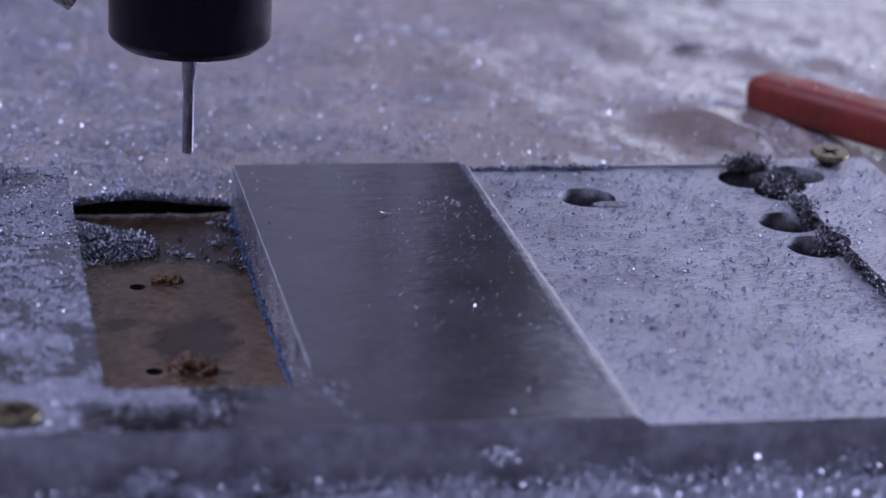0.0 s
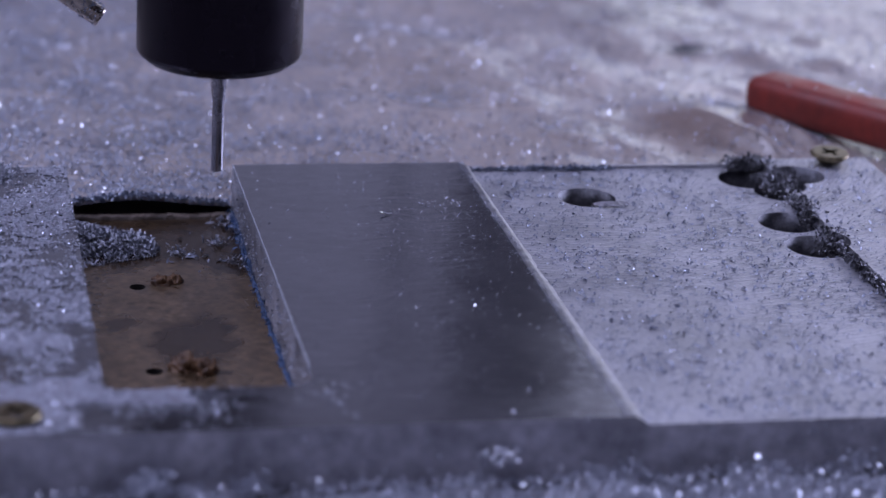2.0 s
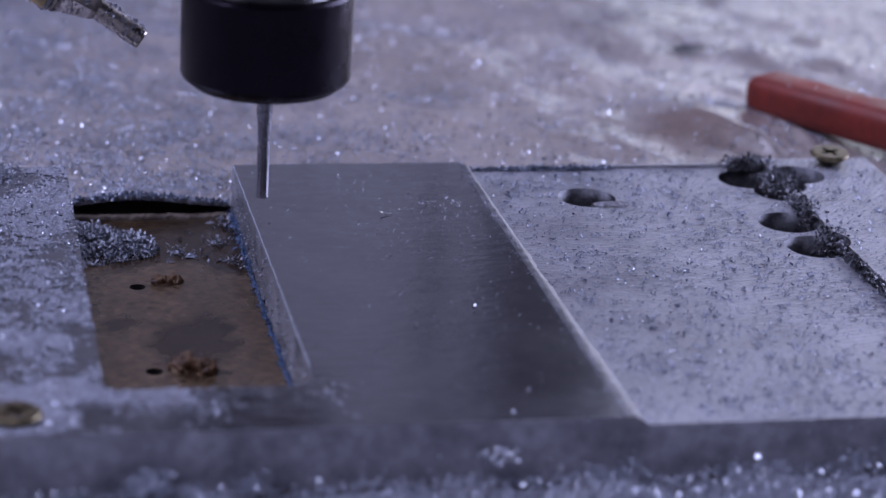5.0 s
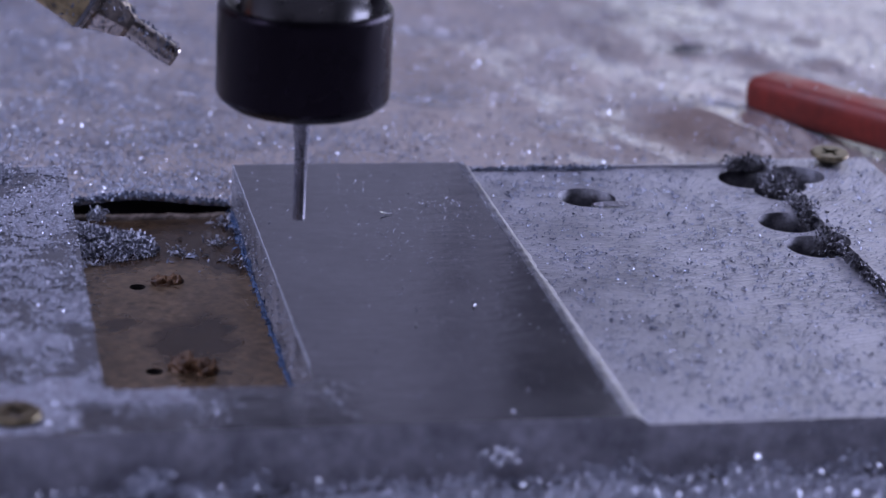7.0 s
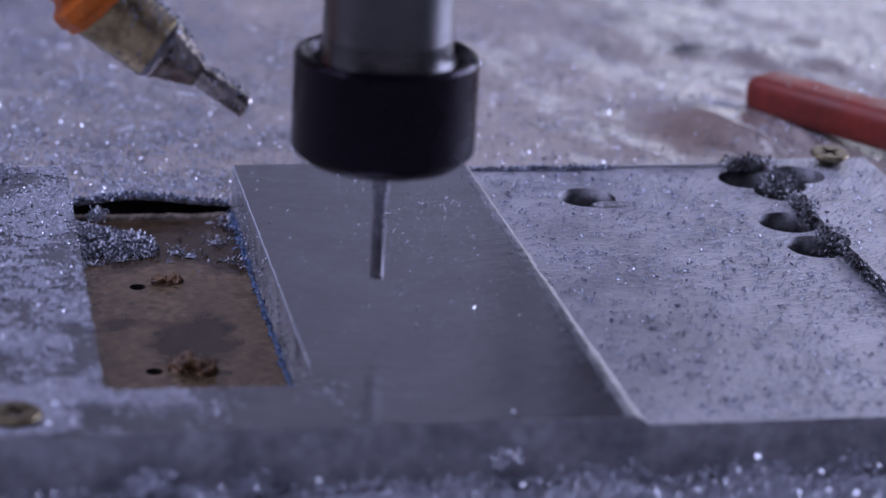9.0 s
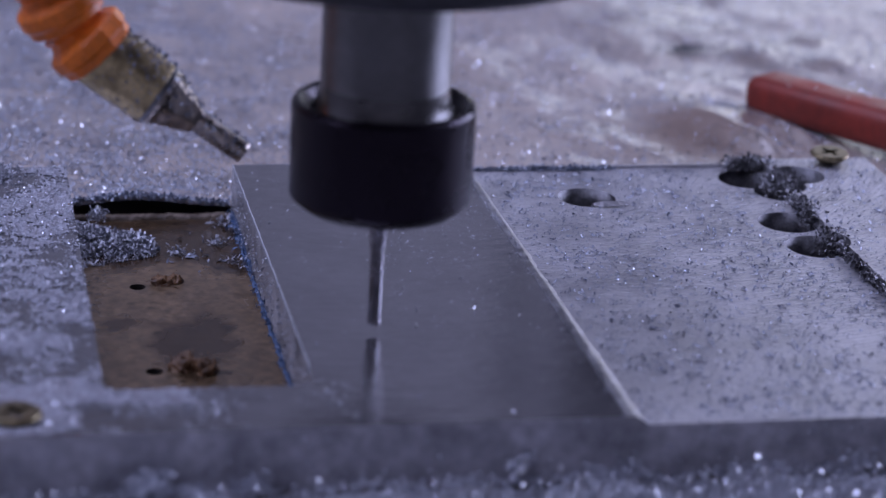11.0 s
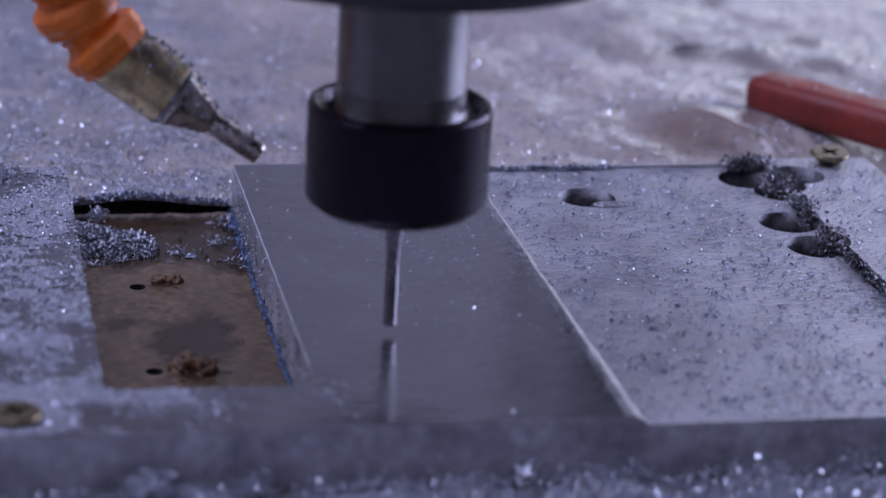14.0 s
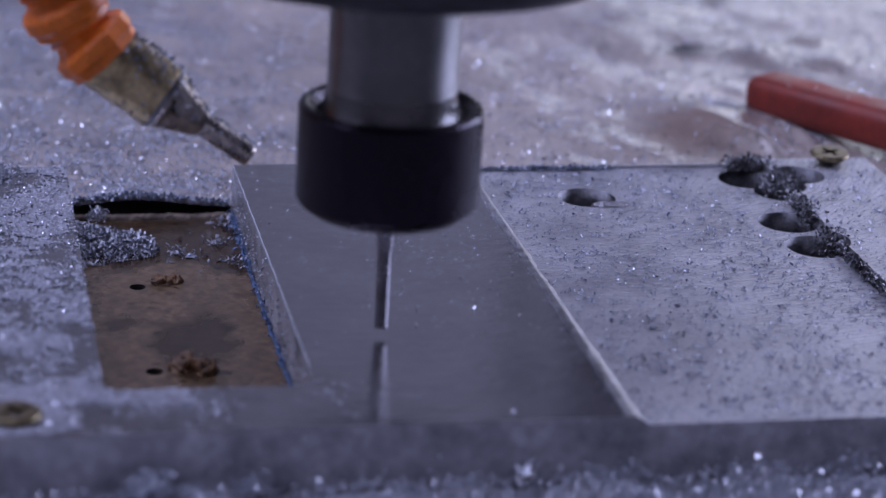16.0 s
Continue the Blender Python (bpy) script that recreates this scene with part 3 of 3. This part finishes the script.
    for hx, hy, r in HOLES:
        q = np.column_stack([g.normal(hx, r / 3, 70), g.normal(hy, r / 3, 70), -9 + 3 * g.random(70)])
        tagged(chips("chips_in_hole", q, 0.9, CURL, 0.9, 0.0, int(hx - hy), 1.6, 4, 0.6), "loose chips lying in a bored hole", "metal chips", kind="stuff")
    n = 1200
    q = np.column_stack([g.uniform(W + 1, 90, n) ** 1.0, g.normal(-1.3, 0.5, n), -LOW + 0.6 * g.random(n) ** 2])
    tagged(chips("chip_row", q, 0.6, CHIP, 0.8, 0.0, 77), "row of fine chips along the plate's back edge", "metal chips", kind="stuff")


plate_chips()


# ---- the slot ----
def slot():
    board = box(-60, 150, -D + 1, -2.5, -17, -THICK - 0.05, 0.3)
    board = cut(board, [lathe([(r, -16.5), (r, 0)], 20, m=Matrix.Translation((x, y, 0))) for x, y, r in ((-24.9, -44.5, 1.7), (-25.3, -89.5, 1.7))])
    for f in board.faces:
        c = f.calc_center_median()
        # the holes' insides are coloured dark as shade
        f.material_index = int(-40 < c.x < -5 and c.y < -20 and -16.8 < c.z < -12.2)
    ob = part("base_board", board, [BOARD, BORE])
    for x, y, r in ((-19.6, -42.4, 2.3), (-16.8, -42.0, 1.6), (-19.4, -88.2, 2.9), (-15.6, -90.4, 2.4)):
        bm = bmesh.new()
        bmesh.ops.create_icosphere(bm, subdivisions=4, radius=1.0)
        for v in bm.verts:
            k = 1 + 0.34 * noise.fractal(v.co * 2.2 + Vector((x, y, 0)), 1.0, 2.0, 4)
            v.co = Vector((x + v.co.x * r * k, y + v.co.y * r * k, -12.15 + v.co.z * (2.6 if y < -60 else 1.7) * k ** 2))
        part("torn_fibre", bm, SPLINTER, ob, "raised torn fibres round the drilled hole", True)
    tagged(ob, "wet stained brown board under the plate", "board")
    # the sawn back edge of the board, torn and grey
    g = np.random.default_rng(30)
    bm = bmesh.new()
    prev = None
    for x in np.arange(-60, 20, 0.7):
        h = -11.45 + 0.35 * fbm(x, 0, 6, 31) + 0.22 * g.random()
        d = 0.5 * fbm(x, 3, 4, 32) + 0.25 * g.random()
        row = [bm.verts.new(c) for c in ((x, -2.2 - d, -16), (x, -2.3 - d, -12.0), (x, -2.0 - d, h - 0.15), (x, -1.4 - 0.5 * d, h), (x, -0.3, h - 0.05), (x, 0.2, -11.8), (x, 0.2, -16))]
        if prev:
            for k in range(6):
                bm.faces.new((prev[k], prev[k + 1], row[k + 1], row[k]))
        prev = row
    tagged(part("board_lip", bm, LIP), "rough grey torn strip at the board's back edge", "board strip")
    g = np.random.default_rng(31)
    n = 5200
    r, v = g.random(n), g.normal(0, 0.42, n).clip(-1, 1)
    q = np.column_stack([-36.9 + 17.5 * r, -18.5 - 2.5 * r + v * (14.5 - 9 * r), np.zeros(n)])
    high = (1 - np.abs(v) ** 1.6) * (4.2 - 2.4 * r) * np.array([0.75 + 0.9 * fbm(a, b, 4.5, 12) for a, b in q[:, :2]]).clip(0.1, 1.5)
    q[:, 2] = -12 + high * g.random(n) ** 0.8
    tagged(chips("chip_heap", q, 1.1, CURL, 0.6, 0.0, 32, 1.5, 4, 0.5), "heap of curled aluminium chips in the slot", "metal chips", kind="stuff")
    for cx, cy, n in ((-13.9, -25.5, 38), (-5.4, -19.5, 46), (-3.2, -31, 34), (-2.2, -8, 40)):
        q = np.column_stack([g.normal(cx, 1.3, n), g.normal(cy, 1.0, n), -11.95 + 0.9 * g.random(n) ** 1.5])
        tagged(chips("curl_tuft", q, 1.25, CURL, 0.6, 0.0, int(300 + cx), 1.4, 5, 0.5), "small loose tuft of pale chips on the wet board", "metal chips", kind="stuff")
    n = 2800
    x = g.uniform(-37, -0.3, n)
    q = np.column_stack([x, g.uniform(0.6, 2.6, n), np.array([sheet_height(a, 1.2) for a in x]) - 1.1 * g.random(n) ** 2])
    tagged(chips("chip_fringe", q, 0.6, CHIP, 0.9, 0.0, 36), "fringe of chips hanging over the sheet's edge", "metal chips", kind="stuff")
    n = 34
    q = np.column_stack([g.uniform(-26, -2, n), g.normal(-26, 5, n), np.full(n, -11.98)])
    tagged(chips("chips_on_board", q, 1.1, CHIP, 0.5, 0.05, 33), "stray chips on the wet board", "metal chips", kind="stuff")
    bm = bmesh.new()
    prev = None
    for y in np.arange(-123, -1, 0.5):
        h = 0.25 + 2.2 * max(0, 0.2 + fbm(y, 0, 11, 21)) + 0.4 * g.random() + 2.2 * math.exp(-((y + 16) / 13) ** 2)
        out = 0.1 + 0.6 * max(0, 0.1 + fbm(y, 9, 5, 23)) + 0.2 * g.random()
        row = [bm.verts.new(c) for c in ((-0.35 - out, y, -11.98), (-0.3 - 0.4 * out, y, -11.75), (-0.2, y, -11.4 + 0.3 * h), (-0.12, y, -11.9 + h))]
        if prev:
            for i in range(3):
                bm.faces.new((prev[i], prev[i + 1], row[i + 1], row[i]))
        prev = row
    tagged(part("masking_tape", bm, TAPE), "torn edge of blue masking tape under the plate", "tape")
    n = 260
    y = g.uniform(-112, -2, n)
    q = np.column_stack([-0.1 - np.abs(g.normal(0, 0.7, n)), y, -11.8 + 1.8 * g.random(n) ** 2])
    tagged(chips("tape_shreds", q, 0.6, TAPE, 0.9, 0.0, 34), "torn shreds of blue masking tape at the plate's foot", "tape", kind="stuff")
    n = 12
    q = np.column_stack([-0.3 - np.abs(g.normal(0, 1.7, n)), g.uniform(-36, -3, n), -11.9 + 1.6 * g.random(n) ** 2])
    tagged(chips("tape_scraps", q, 1.3, TAPE, 0.7, 0.0, 35), "pale blue scraps of masking tape on the board", "tape", kind="stuff")
    n = 130
    q = np.column_stack([-0.2 - np.abs(g.normal(0, 0.9, n)), -3 - 60 * g.random(n) ** 1.5, -11.9 + 2.2 * g.random(n) ** 2])
    tagged(chips("wall_foot_chips", q, 0.8, CURL, 0.9, 0.0, 37, 1.6, 4, 0.6), "chips caught at the foot of the slot's wall", "metal chips", kind="stuff")
    for x, y in ((-19.5, -43), (-17.2, -88)):
        q = np.column_stack([g.normal(x, 1.8, 110), g.normal(y, 2.0, 110), -11.8 + 1.9 * g.random(110) ** 1.6])
        tagged(chips("wood_splinters", q, 0.6 if y < -60 else 0.5, SPLINTER, 0.5, 0.0, int(-y), 0.8, 3, 0.45), "torn brown fibres raised round a drilled hole", "wood splinters", kind="stuff")


slot()


# ---- screws and the red tool ----
def shaving():
    """A flat ribbon of metal lying beside the single bored hole."""
    root = tagged(thing("metal_shaving", 82.2, -27.4, -LOW), "flat shiny metal shaving lying beside a bored hole", "metal shaving")
    bm = bmesh.new()
    rows = []
    for i in range(15):
        u = i / 14 - 0.5
        wide = 1.25 * (1 - (2 * u) ** 4) + 0.1
        rows.append([bm.verts.new((8.6 * u, 0.9 * (2 * u) ** 2 + wide * k, 0.12 + 0.5 * (1 - (2 * u) ** 2) + 0.22 * k)) for k in (-1, -0.4, 0.2, 0.7, 1)])
    for a, b in zip(rows, rows[1:]):
        for k in range(4):
            bm.faces.new((a[k], b[k], b[k + 1], a[k + 1])).smooth = True
    bmesh.ops.solidify(bm, geom=bm.faces[:], thickness=0.12)
    part("ribbon", bm, MILL, root)


shaving()


def screw(x, y, z, lean):
    root = tagged(thing("screw", x, y, z), "yellow zinc countersunk screw with a cross recess", "screw", "screws holding the plate")
    root.rotation_euler = (radians(lean), radians(-lean * 0.6), 0.4)
    head = lathe([(1.6, -9), (1.6, -3.2), (4.1, -1.3), (4.5, -0.9), (4.55, -0.4), (4.35, -0.1), (3.9, 0)], 40)
    head = cut(head, [box(-2.5, 2.5, -0.55, 0.55, -1.7, 1), box(-0.55, 0.55, -2.5, 2.5, -1.7, 1), lathe([(0.9, -1.9), (1.2, 1)], 16)])
    part("screw_head", head, SCREW, root)
    part("shank", lathe([(1.0, -12), (1.55, -11), (1.55, -8.9)], 16), SCREW, root)


screw(142.2, -4.0, 3.0, 3)
screw(-53.2, -136.3, 1.6, 0)


def red_tool():
    a, b = Vector((148, 64, -1.9)), Vector((220, -42, -0.9))
    root = tagged(thing("hand_tool"), "worn red plastic tool handle lying on the sheet", "tool handle")
    m = along(a, b)
    bm = bmesh.new()
    rings = []
    length = (b - a).length
    for t, s in ((0, 0.74), (0.5, 0.86), (1.2, 0.93), (3, 1.0), (25, 1.03), (60, 1.05), (length, 1.05)):
        ring = []
        for i in range(24):
            ang = 2 * math.pi * i / 24
            c, d = math.cos(ang), math.sin(ang)
            k = (abs(c) ** 4.5 + abs(d) ** 4.5) ** (-1 / 4.5)
            ring.append(bm.verts.new(m @ Vector((7.2 * s * k * c, 5.0 * s * k * d, t))))
        rings.append(ring)
    for p, q in zip(rings, rings[1:]):
        for i in range(24):
            bm.faces.new((p[i], p[(i + 1) % 24], q[(i + 1) % 24], q[i])).smooth = True
    bm.faces.new(rings[0][::-1])
    bm.faces.new(rings[-1])
    part("grip", bm, RED, root)
    g = np.random.default_rng(61)
    q = [m @ Vector((g.uniform(-6, 6), 5.05, g.uniform(3, 100))) for k in range(60)]
    dust = chips("stuck_chip", np.array([tuple(c) for c in q]), 0.7, GLINT, 0.4, 0.0, 62)
    dust.parent = root


red_tool()

# ---- spindle and coolant nozzle (heights above the cutter's tip) ----


def spindle():
    root = tagged(thing("milling_spindle"), "milling spindle with black collet nut and slim cutter", "spindle")
    part("end_mill", lathe([(1.15, 0), (1.25, 0.15), (1.25, 14.5), (1.65, 18.2), (1.65, 30)], 32), CARBIDE, root, "slim carbide end mill")
    nut = part("collet_nut", lathe([(8, 24.4), (13.8, 23.9), (14.6, 24.0), (16.6, 25.6), (17.0, 26.4), (17.0, 43.2), (16.6, 43.9), (15.7, 44.2), (15.0, 43.9), (13.4, 42.0), (12.0, 41.8)], 96), BLACK, root, "black collet nut")
    part("collet", lathe([(1.7, 24.1), (6.5, 24.1), (7.2, 24.9)], 48), STEEL, nut, "steel collet face")
    part("shaft", lathe([(11.9, 40), (11.9, 73)], 96), STEEL, root, "ground steel shaft")
    part("collar", lathe([(14.6, 41.0), (14.3, 41.5), (13.6, 42.2), (12.9, 43.1), (12.4, 44.3), (12.05, 45.8), (11.93, 47.2)], 96), COLLAR, root, "dark steel flare above the nut")
    part("housing", lathe([(20, 72.8), (20, 70.9), (38.8, 70.7), (40, 72.0), (40, 190)], 96), HOUSING, root, "dark spindle housing")
    # unseen arm, plate and rod, added to darken the wet strip's reflections
    arm = box(-7, 7, 30, 240, 170, 180, 1.5)
    blockers = part("blocker_arm", box(6.5, 150, 228, 236, 170, 180, 1.5, arm), PAINT, root, "unseen grey arm holding the reflection blockers")
    part("blocker_plate", box(105, 151, 222, 242, 30, 171, 2), PAINT, blockers, "unseen grey plate darkening the strip's reflection")
    part("blocker_rod", lathe([(3.6, 50), (3.6, 171)], 32, m=Matrix.Translation((87, 232, 0))), PAINT, blockers, "unseen grey rod darkening the strip's reflection")
    return root


def nozzle():
    root = tagged(thing("coolant_nozzle"), "orange segmented coolant hose with a dirty brass nozzle", "coolant nozzle")
    tip, neck, shoulder, collar = [Vector(c) for c in NOZ]
    m = along(tip, collar)
    s = [(Vector(c) - tip).length for c in NOZ]
    tube = part("tube", lathe([(1.3, 0.9), (1.6, 0.0), (2.0, 0.0), (2.15, 0.4), (2.2, s[1] + 1)], 28, m=m), NICKEL, root, "chip-caked metal outlet tube")
    # dark disk painted as the shade inside the tube's end
    part("orifice", lathe([(1.35, 0.86), (1.35, 0.7)], 20, m=m), BORE, tube, "dark disk standing for the shade in the outlet")
    part("cone", lathe([(2.5, s[1] - 0.6), (3.1, s[1] + 0.4), (5.4, s[2] - 2.2), (6.1, s[2] - 1.4), (6.1, s[2] - 0.6), (5.2, s[2])], 6, m=m), NICKEL, root, "worn six-sided nickel cone")
    barrel = part("barrel", lathe([(5.6, s[2] - 0.6), (6.5, s[2] + 0.4), (6.6, s[3] - 1), (6.6, s[3] + 1)], 40, m=m), BRASS, root, "tarnished brass barrel")
    part("ring", lathe([(5.9, s[2] - 0.7), (6.35, s[2] - 0.5), (6.35, s[2] + 0.3), (5.9, s[2] + 0.5)], 40, m=m), DULL, barrel, "dark oily joint ring")
    u = (collar - tip).normalized()
    start = collar + u * 0.2
    path = [start]
    dirs = []
    goal = Vector((-46, 6, 120))
    d = u.copy()
    for i in range(9):
        want = (goal - path[-1]).normalized()
        d = (d * 1.0 + want * (0.32 + 0.10 * i)).normalized()
        dirs.append(d.copy())
        path.append(path[-1] + d * 9.0)
    for i, (a, b) in enumerate(zip(path, path[1:])):
        part("hose_segment", lathe([(6.7, -0.4), (7.6, 0.0), (7.7, 1.4), (8.3, 2.2), (8.3, 4.4), (7.9, 5.0), (6.4, 6.1), (5.9, 7.2), (6.6, 8.4)], 40 if i else 10, m=along(a, b)), ORANGE, root, "orange plastic hose segment")
    grime = []
    g = np.random.default_rng(41)
    for k in range(2100):
        t = g.uniform(0.5, s[3])
        if t < s[1] and g.random() < 0.55:
            continue
        r = 2.25 if t < s[1] else (2.5 + 3.8 * min(1, (t - s[1]) / (s[2] - s[1])) if t < s[2] else 6.6)
        a = g.uniform(0, 2 * math.pi)
        if t > s[2] and g.random() < 0.6:
            a = g.normal(math.pi / 2, 0.7)
        r += 0.12
        grime.append(m @ Vector((r * math.cos(a), r * math.sin(a), t)))
    ob = chips("stuck_chip", np.array([tuple(c) for c in grime]), 0.5, GREY, 1.0, 0.0, 42)
    ob.parent = root
    return root


def front_clump():
    root = tagged(thing("chip_clump", 29.9, -145, -6.6), "bright clump of curled chips blown along the heap", "metal chips")
    g = np.random.default_rng(55)
    q = g.normal(0, 1.0, (150, 3)) * np.array([1.5, 0.8, 0.9])
    chips("curl", q, 1.15, GLINT, 1.0, 0.0, 56, 1.6, 5, 0.6).parent = root
    return root


def tuft():
    root = tagged(thing("chip_tuft", -31.0, -9.0, -9.0), "loose tuft of curled chips on the heap", "metal chips")
    g = np.random.default_rng(51)
    q = g.normal(0, 1.0, (200, 3)) * np.array([1.1, 0.8, 0.8])
    ob = chips("curl", q, 0.95, CURL, 1.1, 0.0, 52, 1.9, 5, 0.5)
    ob.parent = root
    return root


NOZ = ((-22.75, 21.0, 27.2), (-32.3, 22.5, 33.2), (-38.95, 24.5, 38.1), (-49.5, 27.3, 45.0))
SPINDLE, NOZZLE, TUFT, CLUMP = spindle(), nozzle(), tuft(), front_clump()

# seconds and the place of the cutter's tip, mm
TIP = (
    (0.0, -13.18, -28.52, 12.42), (0.5, -12.02, -31.52, 12.42), (1.0, -10.75, -34.6, 12.42), (1.5, -9.55, -37.9, 12.42),
    (2.0, -8.35, -40.95, 12.42), (2.5, -7.12, -43.88, 12.42), (3.0, -5.92, -46.6, 12.42), (3.5, -4.73, -49.3, 12.42),
    (4.0, -3.53, -52.3, 12.42), (5.25, -0.58, -60.0, 12.42), (6.5, 2.38, -67.64, 12.42), (7.0, 4.39, -71.95, 12.42),
    (7.5, 6.95, -78.6, 12.42), (8.0, 10.5, -88.0, 12.42), (8.5, 13.99, -96.82, 12.42), (8.67, 15.0, -99.9, 12.3),
    (9.0, 15.14, -100.24, 10.54), (9.2, 15.1, -100.4, 9.4), (9.9, 14.9, -100.9, 5.2), (10.5, 14.8, -101.4, 1.85),
    (11.5, 14.79, -101.65, 1.78), (12.0, 15.1, -101.8, 1.78), (12.5, 15.37, -102.2, 1.78), (13.0, 15.79, -102.55, 1.78),
    (13.5, 16.5, -102.75, 1.78), (14.0, 17.68, -102.35, 1.78), (14.25, 18.15, -101.75, 1.78), (14.5, 18.2, -100.99, 1.78), (14.75, 17.75, -100.3, 1.78), (15.0, 16.91, -99.95, 1.78),
    (15.25, 15.7, -100.1, 1.78), (15.5, 14.79, -100.9, 1.78), (15.75, 14.8, -102.6, 1.78), (16.0, 15.73, -103.75, 1.78),
)

CLUMP_ROWS = ((0, 29.9, -145, -6.6, 0), (6.5, 29.9, -145, -6.6, 0), (9.2, 30.8, -145, -7.0, 12), (11.3, 34.3, -145.3, -8.2, 50), (12.2, 34.7, -145.6, -9.0, 60), (16, 34.7, -145.6, -9.0, 60))


def motions():
    for ob in (SPINDLE, NOZZLE):
        walk(ob, [(t, pose(x * MM, y * MM, z * MM)) for t, x, y, z in TIP])
    # the tuft is blown up out of the heap
    walk(TUFT, [(t, pose(x * MM, y * MM, z * MM, 0, 0, a)) for t, x, y, z, a in ((0, -31.5, -15, -12.5, 0), (4.6, -31.5, -15, -12.5, 0), (5.5, -31.0, -8.5, -9.0, 40), (16, -31.0, -8.5, -9.0, 40))])

    # the clump before the plate is pushed along by the air jet
    walk(CLUMP, [(t, pose(x * MM, y * MM, z * MM, 0, 0, a)) for t, x, y, z, a in CLUMP_ROWS])


motions()
